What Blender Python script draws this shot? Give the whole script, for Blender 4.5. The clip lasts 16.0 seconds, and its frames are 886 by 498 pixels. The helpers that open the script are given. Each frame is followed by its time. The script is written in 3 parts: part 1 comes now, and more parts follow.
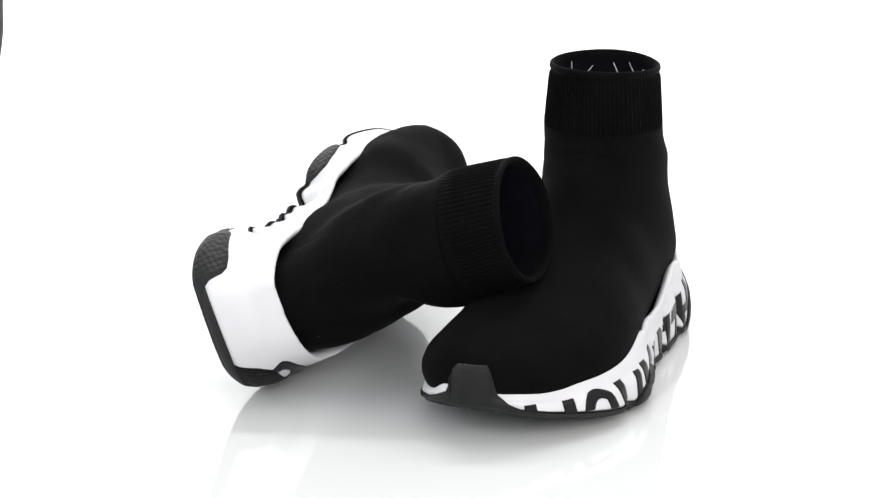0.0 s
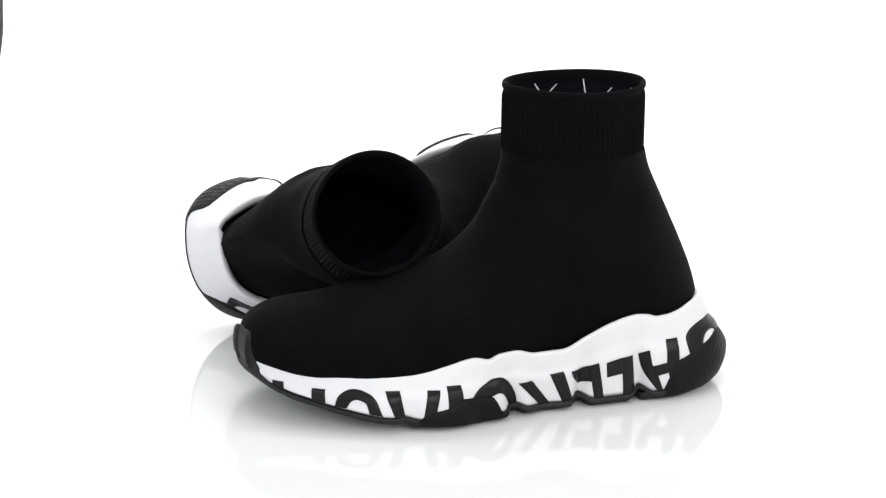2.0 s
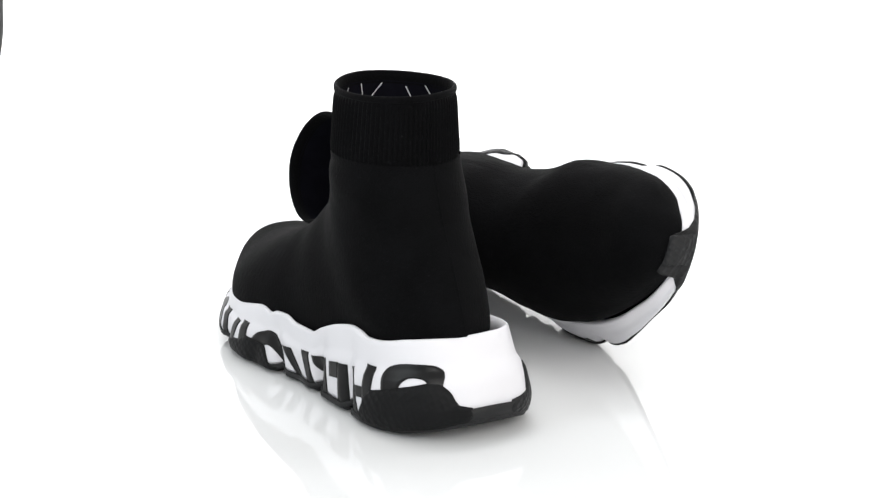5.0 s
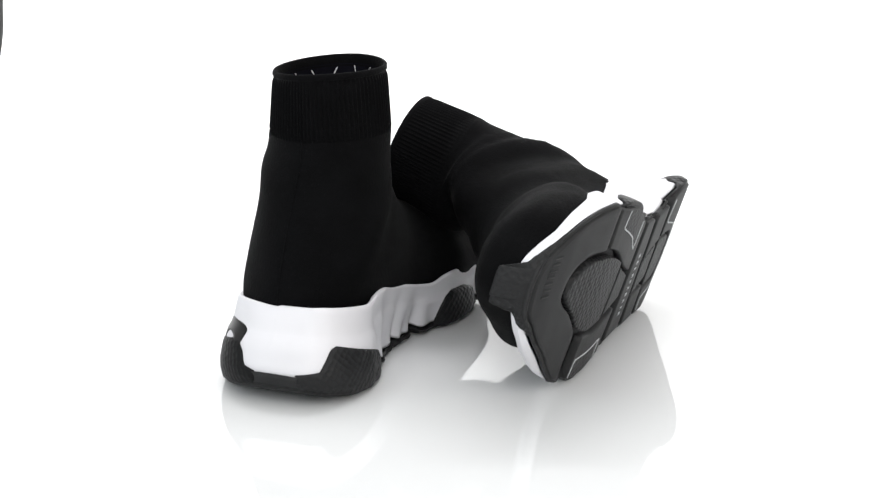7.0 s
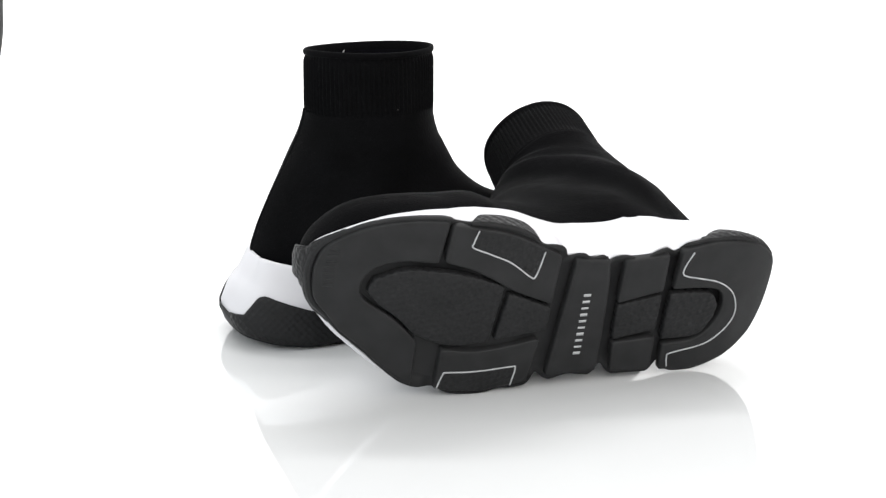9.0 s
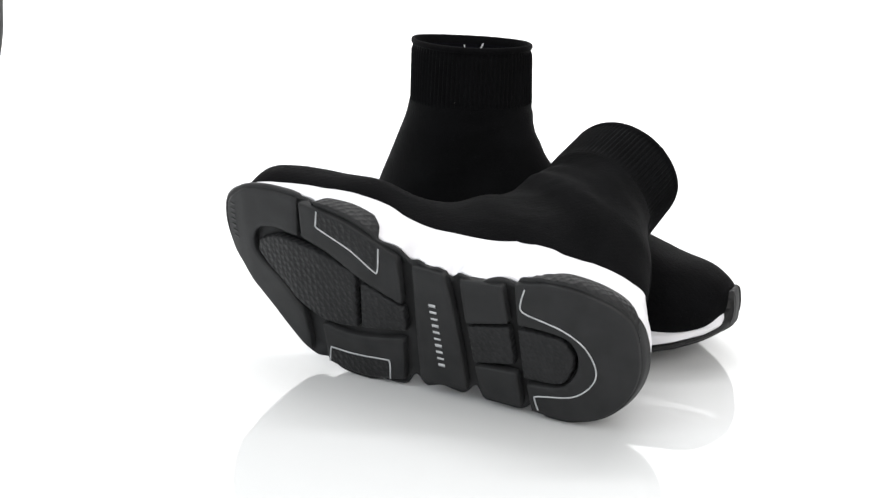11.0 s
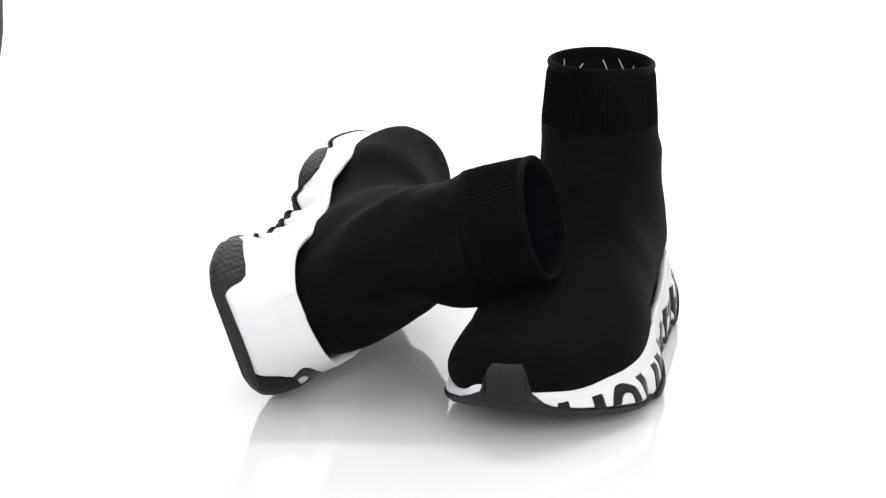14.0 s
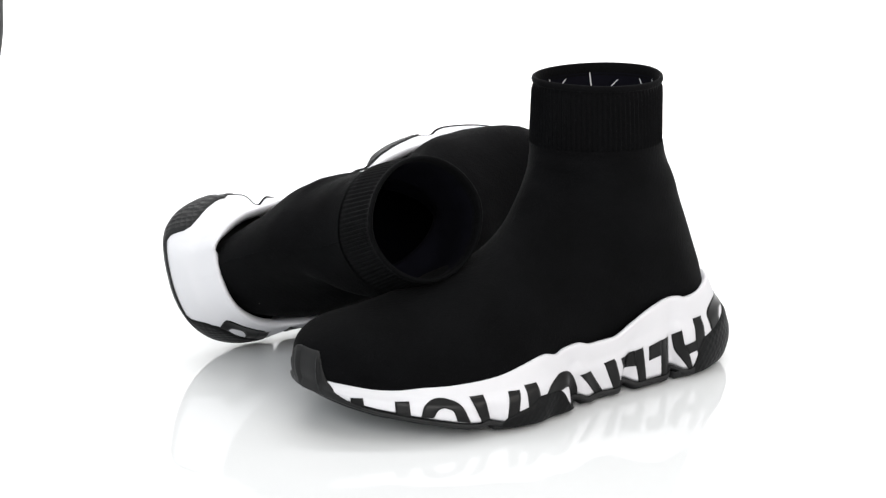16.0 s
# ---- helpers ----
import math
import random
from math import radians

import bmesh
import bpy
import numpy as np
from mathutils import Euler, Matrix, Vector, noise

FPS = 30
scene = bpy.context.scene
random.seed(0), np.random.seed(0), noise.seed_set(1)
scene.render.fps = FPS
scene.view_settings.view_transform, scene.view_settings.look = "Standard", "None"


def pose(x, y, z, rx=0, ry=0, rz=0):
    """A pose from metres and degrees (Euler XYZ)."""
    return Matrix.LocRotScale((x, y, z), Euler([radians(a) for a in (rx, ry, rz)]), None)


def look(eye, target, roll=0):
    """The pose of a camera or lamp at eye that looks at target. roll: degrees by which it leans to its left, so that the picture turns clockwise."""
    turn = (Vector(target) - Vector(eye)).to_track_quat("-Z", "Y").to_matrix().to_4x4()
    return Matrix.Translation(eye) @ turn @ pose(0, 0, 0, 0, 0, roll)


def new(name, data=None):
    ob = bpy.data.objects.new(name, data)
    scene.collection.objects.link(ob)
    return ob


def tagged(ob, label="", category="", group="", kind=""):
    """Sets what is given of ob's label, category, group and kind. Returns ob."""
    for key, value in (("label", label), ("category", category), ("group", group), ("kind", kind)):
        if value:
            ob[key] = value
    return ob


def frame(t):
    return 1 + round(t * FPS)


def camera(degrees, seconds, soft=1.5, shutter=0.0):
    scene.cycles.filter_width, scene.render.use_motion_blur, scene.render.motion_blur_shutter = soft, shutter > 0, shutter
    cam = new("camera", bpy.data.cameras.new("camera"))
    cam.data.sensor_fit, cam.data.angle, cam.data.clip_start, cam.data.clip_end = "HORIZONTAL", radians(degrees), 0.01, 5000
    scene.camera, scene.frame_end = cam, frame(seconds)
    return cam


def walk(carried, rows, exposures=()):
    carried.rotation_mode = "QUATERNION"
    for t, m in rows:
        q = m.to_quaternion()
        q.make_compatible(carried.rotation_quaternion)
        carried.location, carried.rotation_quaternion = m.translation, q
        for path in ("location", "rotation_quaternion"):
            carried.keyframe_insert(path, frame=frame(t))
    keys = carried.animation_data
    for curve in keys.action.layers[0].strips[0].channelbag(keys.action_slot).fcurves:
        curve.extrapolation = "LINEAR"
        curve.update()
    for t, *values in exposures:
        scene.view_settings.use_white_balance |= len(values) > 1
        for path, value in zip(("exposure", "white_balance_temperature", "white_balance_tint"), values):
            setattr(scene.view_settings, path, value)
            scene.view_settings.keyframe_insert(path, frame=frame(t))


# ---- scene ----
# ---- camera: fixed on a tripod before the turntable ----
EYE = Vector((0.0, -1.0, 0.3452))
PAN, TILT, LEAN = radians(-0.808), radians(-15.769), 0.523
AIM = Vector((math.sin(PAN) * math.cos(TILT), math.cos(PAN) * math.cos(TILT), math.sin(TILT)))
cam = camera(29.0, 16.0, soft=1.35)
STILL = look(EYE, EYE + AIM, LEAN)
walk(cam, [(0, STILL), (16, STILL)])

# ---- light: white studio, with area lamps that are added and unseen ----
world = bpy.data.worlds.new("studio")
world.use_nodes = True
scene.world = world
world.node_tree.nodes["Background"].inputs["Color"].default_value = (1.0, 1.0, 1.0, 1)
world.node_tree.nodes["Background"].inputs["Strength"].default_value = 0.82
scene.view_settings.exposure = 0.0


def area_light(name, eye, target, size_x, size_y, power, colour):
    data = bpy.data.lights.new(name, "AREA")
    data.shape, data.size, data.size_y, data.energy = "RECTANGLE", size_x, size_y, power
    data.color = colour
    ob = new(name, data)
    ob.matrix_world = look(eye, target)
    return ob


# no lamp is known here: these are placed to brighten shoes and table
area_light("overhead_light", (0.0, 0.25, 1.6), (0, 0.1, 0), 1.6, 1.6, 7.5, (1.0, 1.0, 1.0))
# added behind the camera to lift the shadows between the shoes
area_light("front_light", (0.15, -1.75, 1.0), (0, 0, 0.05), 1.4, 0.8, 16.5, (1.0, 0.99, 0.97))
area_light("key_light", (1.3, -1.0, 0.9), (0, 0, 0.05), 1.0, 1.0, 9, (1.0, 0.94, 0.87))
area_light("fill_light", (-1.4, -0.9, 0.9), (0, 0, 0.05), 1.0, 1.0, 9, (0.88, 0.97, 1.0))
# unseen, added so that the paper sweep stays full white
area_light("backdrop_light", (0.0, 1.0, 2.3), (0, 2.4, 0.7), 2.4, 0.5, 70, (1.0, 1.0, 1.0))


# ---- materials ----
def material(name, colour, rough=0.5, spec=0.5, metal=0.0, vary=0.15, scale=60.0, bump=0.1, bump_scale=900.0, bump_dist=0.0004, sheen=0.0, coat=0.0):
    mat = bpy.data.materials.new(name)
    mat.use_nodes = True
    nt = mat.node_tree
    b = nt.nodes["Principled BSDF"]
    b.inputs["Roughness"].default_value, b.inputs["Metallic"].default_value = rough, metal
    b.inputs["Specular IOR Level"].default_value = spec
    b.inputs["Sheen Weight"].default_value, b.inputs["Sheen Roughness"].default_value = sheen, 0.5
    b.inputs["Coat Weight"].default_value = coat
    tc = nt.nodes.new("ShaderNodeTexCoord")
    n1 = nt.nodes.new("ShaderNodeTexNoise")
    n1.inputs["Scale"].default_value, n1.inputs["Detail"].default_value = scale, 5
    nt.links.new(tc.outputs["Object"], n1.inputs["Vector"])
    ramp = nt.nodes.new("ShaderNodeValToRGB")
    ramp.color_ramp.elements[0].position, ramp.color_ramp.elements[1].position = 0.3, 0.7
    ramp.color_ramp.elements[0].color = (*[c * (1 - vary) for c in colour], 1)
    ramp.color_ramp.elements[1].color = (*[min(1, c * (1 + vary)) for c in colour], 1)
    nt.links.new(n1.outputs["Fac"], ramp.inputs["Fac"])
    nt.links.new(ramp.outputs["Color"], b.inputs["Base Color"])
    if bump:
        n2 = nt.nodes.new("ShaderNodeTexNoise")
        n2.inputs["Scale"].default_value, n2.inputs["Detail"].default_value = bump_scale, 3
        nt.links.new(tc.outputs["Object"], n2.inputs["Vector"])
        bp = nt.nodes.new("ShaderNodeBump")
        bp.inputs["Strength"].default_value, bp.inputs["Distance"].default_value = bump, bump_dist
        nt.links.new(n2.outputs["Fac"], bp.inputs["Height"])
        nt.links.new(bp.outputs["Normal"], b.inputs["Normal"])
    return mat


def knit_material():
    """Fine black knit: rows of tiny stitches as relief."""
    mat = material("black_knit", (0.0018, 0.0019, 0.0022), rough=0.8, spec=0.04, vary=0.3, scale=40, bump=0.0, sheen=0.008)
    nt = mat.node_tree
    tc = next(n for n in nt.nodes if n.type == "TEX_COORD")
    vo = nt.nodes.new("ShaderNodeTexVoronoi")
    vo.inputs["Scale"].default_value = 900
    nt.links.new(tc.outputs["Object"], vo.inputs["Vector"])
    bp = nt.nodes.new("ShaderNodeBump")
    bp.inputs["Strength"].default_value, bp.inputs["Distance"].default_value = 0.5, 0.0004
    wave = nt.nodes.new("ShaderNodeTexWave")
    wave.wave_type, wave.bands_direction = "BANDS", "DIAGONAL"
    wave.inputs["Scale"].default_value, wave.inputs["Distortion"].default_value = 130, 0.6
    nt.links.new(tc.outputs["Object"], wave.inputs["Vector"])
    bp2 = nt.nodes.new("ShaderNodeBump")
    bp2.inputs["Strength"].default_value, bp2.inputs["Distance"].default_value = 0.08, 0.0004
    nt.links.new(wave.outputs["Fac"], bp2.inputs["Height"])
    nt.links.new(bp2.outputs["Normal"], bp.inputs["Normal"])
    nt.links.new(vo.outputs["Distance"], bp.inputs["Height"])
    nt.links.new(bp.outputs["Normal"], nt.nodes["Principled BSDF"].inputs["Normal"])
    # a few specks of pale lint
    lint = nt.nodes.new("ShaderNodeTexVoronoi")
    lint.inputs["Scale"].default_value = 75
    nt.links.new(tc.outputs["Object"], lint.inputs["Vector"])
    near = nt.nodes.new("ShaderNodeMath")
    near.operation, near.inputs[1].default_value = "LESS_THAN", 0.035
    nt.links.new(lint.outputs["Distance"], near.inputs[0])
    few = nt.nodes.new("ShaderNodeSeparateColor")
    nt.links.new(lint.outputs["Color"], few.inputs["Color"])
    pick = nt.nodes.new("ShaderNodeMath")
    pick.operation, pick.inputs[1].default_value = "GREATER_THAN", 0.8
    nt.links.new(few.outputs["Red"], pick.inputs[0])
    both = nt.nodes.new("ShaderNodeMath")
    both.operation = "MULTIPLY"
    nt.links.new(near.outputs[0], both.inputs[0])
    nt.links.new(pick.outputs[0], both.inputs[1])
    mix = nt.nodes.new("ShaderNodeMix")
    mix.data_type = "RGBA"
    base = nt.nodes["Principled BSDF"].inputs["Base Color"]
    nt.links.new(base.links[0].from_socket, mix.inputs["A"])
    mix.inputs["B"].default_value = (0.05, 0.047, 0.042, 1)
    nt.links.new(both.outputs[0], mix.inputs["Factor"])
    nt.links.new(mix.outputs["Result"], base)
    return mat


def dimple_material(name="dimpled_rubber", colour=(0.012, 0.0123, 0.013), deep=0.0012, gloss=0.17):
    """Black rubber with a honeycomb of small dimples."""
    mat = material(name, colour, rough=0.5, spec=gloss, vary=0.15, scale=50, bump=0.0)
    nt = mat.node_tree
    tc = next(n for n in nt.nodes if n.type == "TEX_COORD")
    vo = nt.nodes.new("ShaderNodeTexVoronoi")
    vo.inputs["Scale"].default_value, vo.inputs["Randomness"].default_value = 300, 0.3
    turn = nt.nodes.new("ShaderNodeMapping")
    turn.inputs["Rotation"].default_value = (0.62, 0.62, 0.4)
    nt.links.new(tc.outputs["Object"], turn.inputs["Vector"])
    nt.links.new(turn.outputs["Vector"], vo.inputs["Vector"])
    bp = nt.nodes.new("ShaderNodeBump")
    bp.inputs["Strength"].default_value, bp.inputs["Distance"].default_value = 0.7, deep
    nt.links.new(vo.outputs["Distance"], bp.inputs["Height"])
    nt.links.new(bp.outputs["Normal"], nt.nodes["Principled BSDF"].inputs["Normal"])
    return mat


KNIT = knit_material()
DIMPLE = dimple_material()
SIDE_RUBBER = dimple_material("side_rubber", (0.004, 0.0042, 0.0046), 0.0006, 0.12)
RUBBER = material("black_rubber", (0.0145, 0.0148, 0.0155), rough=0.55, spec=0.2, vary=0.2, scale=70, bump=0.15, bump_scale=1500)
CAP_RUBBER = material("cap_rubber", (0.009, 0.0092, 0.0096), rough=0.5, spec=0.2, vary=0.2, scale=70, bump=0.15, bump_scale=1500)
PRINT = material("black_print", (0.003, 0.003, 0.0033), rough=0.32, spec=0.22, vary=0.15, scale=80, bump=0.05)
FOAM = material("white_foam", (0.59, 0.587, 0.612), rough=0.5, spec=0.4, vary=0.02, scale=30, bump=0.08, bump_scale=1200)
LINING = material("navy_lining", (0.0035, 0.0035, 0.006), rough=0.9, spec=0.05, vary=0.2, scale=100, bump=0.2)
WHITE_INK = material("white_ink", (0.6, 0.6, 0.62), rough=0.6, vary=0.1, scale=200, bump=0.0)
GREY_INK = material("grey_ink", (0.35, 0.36, 0.37), rough=0.55, vary=0.2, scale=200, bump=0.0)
ACRYLIC = material("white_acrylic", (0.648, 0.656, 0.662), rough=0.035, spec=0.6, vary=0.01, scale=4, bump=0.02, bump_scale=8, bump_dist=0.0005)
PAPER = material("white_paper", (0.9, 0.9, 0.9), rough=0.7, spec=0.2, vary=0.01, scale=6, bump=0.05, bump_scale=300)
BLACK_FABRIC = material("black_fabric", (0.015, 0.015, 0.016), rough=0.8, spec=0.2, vary=0.2, scale=40)


# ---- mesh helpers ----
def link(name, bm, mat, smooth=True):
    me = bpy.data.meshes.new(name)
    bmesh.ops.recalc_face_normals(bm, faces=bm.faces[:])
    bm.to_mesh(me)
    bm.free()
    me.materials.append(mat)
    for p in me.polygons:
        p.use_smooth = smooth
    return new(name, me)


def part(name, bm, mat, parent, label="", smooth=True):
    ob = link(name, bm, mat, smooth)
    ob.parent = parent
    if label:
        tagged(ob, label)
    return ob


def spline(knots, xs):
    """Smooth curve through sorted (x, value) knots, monotone-limited, at xs."""
    k = np.array(knots, float)
    x, y = k[:, 0], k[:, 1:]
    h = np.diff(x)[:, None]
    d = np.diff(y, axis=0) / h
    m = np.zeros_like(y)
    m[0], m[-1] = d[0], d[-1]
    same = d[:-1] * d[1:] > 0
    m[1:-1] = np.where(same, 2 * d[:-1] * d[1:] / np.where(same, d[:-1] + d[1:], 1), 0)
    xs = np.clip(np.atleast_1d(np.array(xs, float)), x[0], x[-1])
    i = np.clip(np.searchsorted(x, xs, side="right") - 1, 0, len(x) - 2)
    t = ((xs - x[i]) / h[i, 0])[:, None]
    return (2 * t**3 - 3 * t**2 + 1) * y[i] + (t**3 - 2 * t**2 + t) * h[i] * m[i] + (-2 * t**3 + 3 * t**2) * y[i + 1] + (t**3 - t**2) * h[i] * m[i + 1]


def catmull(points, n):
    """n points along a smooth curve through the given points (any dimension)."""
    p = np.array(points, float)
    p = np.vstack([2 * p[0] - p[1], p, 2 * p[-1] - p[-2]])
    out = []
    for u in np.linspace(0, len(p) - 3 - 1e-9, n):
        i, t = int(u), u - int(u)
        a, b, c, d = p[i:i + 4]
        out.append(0.5 * (2 * b + (c - a) * t + (2 * a - 5 * b + 4 * c - d) * t * t + (3 * b - a - 3 * c + d) * t**3))
    return np.array(out)


def grid_faces(bm, rows, closed=False):
    """Faces between rows of vertices."""
    for a, b in zip(rows, rows[1:]):
        n = len(a)
        for i in range(n if closed else n - 1):
            j = (i + 1) % n
            q = [a[i], a[j], b[j], b[i]]
            if len(set(q)) == 4:
                bm.faces.new(q)


# ---- sole plan: heel at x = 0, toe at x = 286 mm, outer side +y, in millimetres ----
OUTER = [(1, -1), (3.8, 13), (10.5, 24.5), (19.5, 33), (31.5, 39.2), (45, 43), (60, 44), (80, 44), (100, 45), (120, 46), (140, 50), (160, 55), (180, 59), (200, 58.5),
         (220, 54.5), (240, 45), (255, 34.5), (268, 24.5), (277, 15.5), (283, 7), (285.5, -3), (286, -11)]
INNER = [(284, -22), (277, -30), (266, -37.5), (254, -44), (240, -48.5), (220, -51.5), (200, -51), (180, -48.5), (160, -41), (140, -33.5), (120, -31), (100, -31.5),
         (80, -37), (66, -41.5), (56, -44.5), (47, -45.5), (34, -44.5), (22, -41.5), (12.5, -36.5), (5.5, -29), (2.2, -18)]
N_EDGE = 400


def sole_edge():
    p = np.array(OUTER + INNER + OUTER[:1], float)
    p = catmull(np.vstack([p[-3:-1], p, p[1:3]]), 4000)
    a, b = int(4000 * 2 / (len(OUTER + INNER) + 4)), int(4000 * (2 + len(OUTER + INNER)) / (len(OUTER + INNER) + 4))
    p = p[a:b]
    d = np.concatenate([[0], np.cumsum(np.linalg.norm(np.diff(np.vstack([p, p[:1]]), axis=0), axis=1))])
    want = np.linspace(0, d[-1], N_EDGE, endpoint=False)
    q = np.vstack([p, p[:1]])
    q = np.c_[np.interp(want, d, q[:, 0]), np.interp(want, d, q[:, 1])]
    t = np.roll(q, -3, 0) - np.roll(q, 3, 0)
    n = np.c_[t[:, 1], -t[:, 0]] / np.linalg.norm(t, axis=1)[:, None]
    if (n * (q - q.mean(0))).sum() < 0:
        n = -n
    return q, n, d[-1] / N_EDGE


EDGE, EDGE_N, STEP = sole_edge()
TOE = int(EDGE[:, 0].argmax())


def at_x(x, side):
    """Index along the sole's edge at x, on the outer or inner side."""
    if side == "outer":
        return float(np.interp(x, EDGE[:TOE + 1, 0], np.arange(TOE + 1)))
    return float(np.interp(-x, -EDGE[TOE:, 0], np.arange(TOE, N_EDGE)))


def sole_bottom(x):
    return np.interp(x, [0, 8, 25, 45, 175, 190, 205, 225, 245, 260, 275, 286], [10, 6, 2, 0, 0, 0.8, 2, 5, 9, 12.5, 16.5, 20])


def under(x, y):
    """Lowest skin of the tread: the forefoot is crowned across."""
    c = np.interp(x, [150, 195, 225, 250, 275, 286], [0, 0.5, 1.2, 1.2, 1, 0.5])
    return sole_bottom(x) - c * max(0.0, 1 - ((y - (x - 215) * -0.15) / 44) ** 2)


TOP_OUTER = [(0, 51), (10, 51.5), (26, 50.3), (40, 47.5), (49, 46.4), (56, 46.2), (62, 48), (69, 48.7), (85, 45.6), (100, 39.8), (115, 33.2), (130, 33.1), (141, 35.9), (151, 35.2), (157, 33), (165, 34.8),
             (182, 32), (196, 29.6), (204, 28.9), (217, 27.8), (232, 27), (258, 27), (271, 28.3), (280, 29.3), (286, 30.5)]
TOP_INNER = [(0, 51.5), (12, 52), (30, 50), (43, 48), (60, 46), (67, 46), (73, 47.5), (88, 46), (109, 41), (128, 37), (145, 32.5), (158, 30.5), (170, 32.5), (190, 32.5), (203, 30.5), (212, 28), (235, 26.5), (256, 26.5), (272, 28.5), (286, 32)]


def edge_tables():
    i = np.arange(N_EDGE)
    x = np.clip(EDGE[:, 0], 0, 286)
    top = np.where(i <= TOE, spline(TOP_OUTER, x)[:, 0], spline(TOP_INNER, x)[:, 0])
    lean = np.where(i <= TOE, spline([(0, 17), (12, 13), (40, 7), (70, 3), (100, 0), (140, 2), (190, 7), (250, 5), (286, 3)], x)[:, 0],
                    spline([(0, 17), (12, 13), (40, 6), (65, 1), (95, -3.5), (130, -4.5), (158, -2.5), (190, 3), (250, 4), (286, 3)], x)[:, 0])
    low = sole_bottom(x) + 1.0
    for spot, side, rise, wide in ((141.5, "outer", 2.5, 3), (103, "outer", 2.5, 3), (67, "outer", 3, 3.5), (208, "outer", 1.5, 3), (141, "inner", 3, 3), (114, "inner", 3, 3),
                                   (77, "inner", 4, 4), (209, "inner", 3, 3)):
        low += rise * np.exp(-0.5 * ((i - at_x(spot, side)) * STEP / wide) ** 2)
    return low, top, lean


Z_LOW, Z_TOP, LEAN_IN = edge_tables()
# creases of the foam: place at the foot, drift towards the top (mm), depth, width
CREASES = [(at_x(x, side) * STEP, drift, depth, wide) for x, side, drift, depth, wide in (
    (143, "outer", 8, 6, 2.8), (104, "outer", -6, 6.5, 2.8), (66, "outer", 5, 6.5, 2.8), (204, "outer", 3, 3, 4), (125, "outer", 12, 2, 5), (166, "outer", -12, 1.6, 4),
    (141, "inner", -5, 5.5, 2.8), (115, "inner", -7, 5.5, 2.6), (77, "inner", 14, 6, 3), (209, "inner", 3, 3, 4), (160, "inner", 6, 3, 4), (97, "inner", 10, 3, 4), (128, "inner", -14, 2.4, 3), (52, "inner", -9, 1.2, 3))]


def wall(i, z, off=0.0):
    """A point of the midsole's side wall, at index i of the edge and height z (mm), off mm outside it."""
    i = i % N_EDGE
    a, t = int(i), i - int(i)
    b = (a + 1) % N_EDGE
    mix = lambda arr: arr[a] * (1 - t) + arr[b] * t
    p, n, lo, hi = mix(EDGE), mix(EDGE_N), mix(Z_LOW), mix(Z_TOP)
    n = n / np.linalg.norm(n)
    v = (z - lo) / (hi - lo)
    g = float(np.interp(v, [-0.1, 0, 0.12, 0.25, 0.5, 0.7, 0.88, 1.0, 1.5], [0.3, 0.16, 0.03, 0.02, 0.27, 0.58, 0.82, 1.0, 2.2]))
    fade = max(0.0, min(1.0, (1.05 - v) / 0.9)) ** 1.3
    # a shallow ledge that runs round the upper third of the foam
    ledge = 1.5 / (1 + math.exp((v - 0.64) * 55))
    where = (a + t) * STEP
    cut = 0.0
    for c, drift, depth, wide in CREASES:
        d = (where - c - drift * v) / (wide * (1 + 0.6 * max(0, v)))
        if abs(d) < 2.6:
            cut += depth * math.exp(-0.5 * d * d)
    o = -mix(LEAN_IN) * g - cut * fade + ledge + off
    return np.array([p[0] + n[0] * o, p[1] + n[1] * o, z])


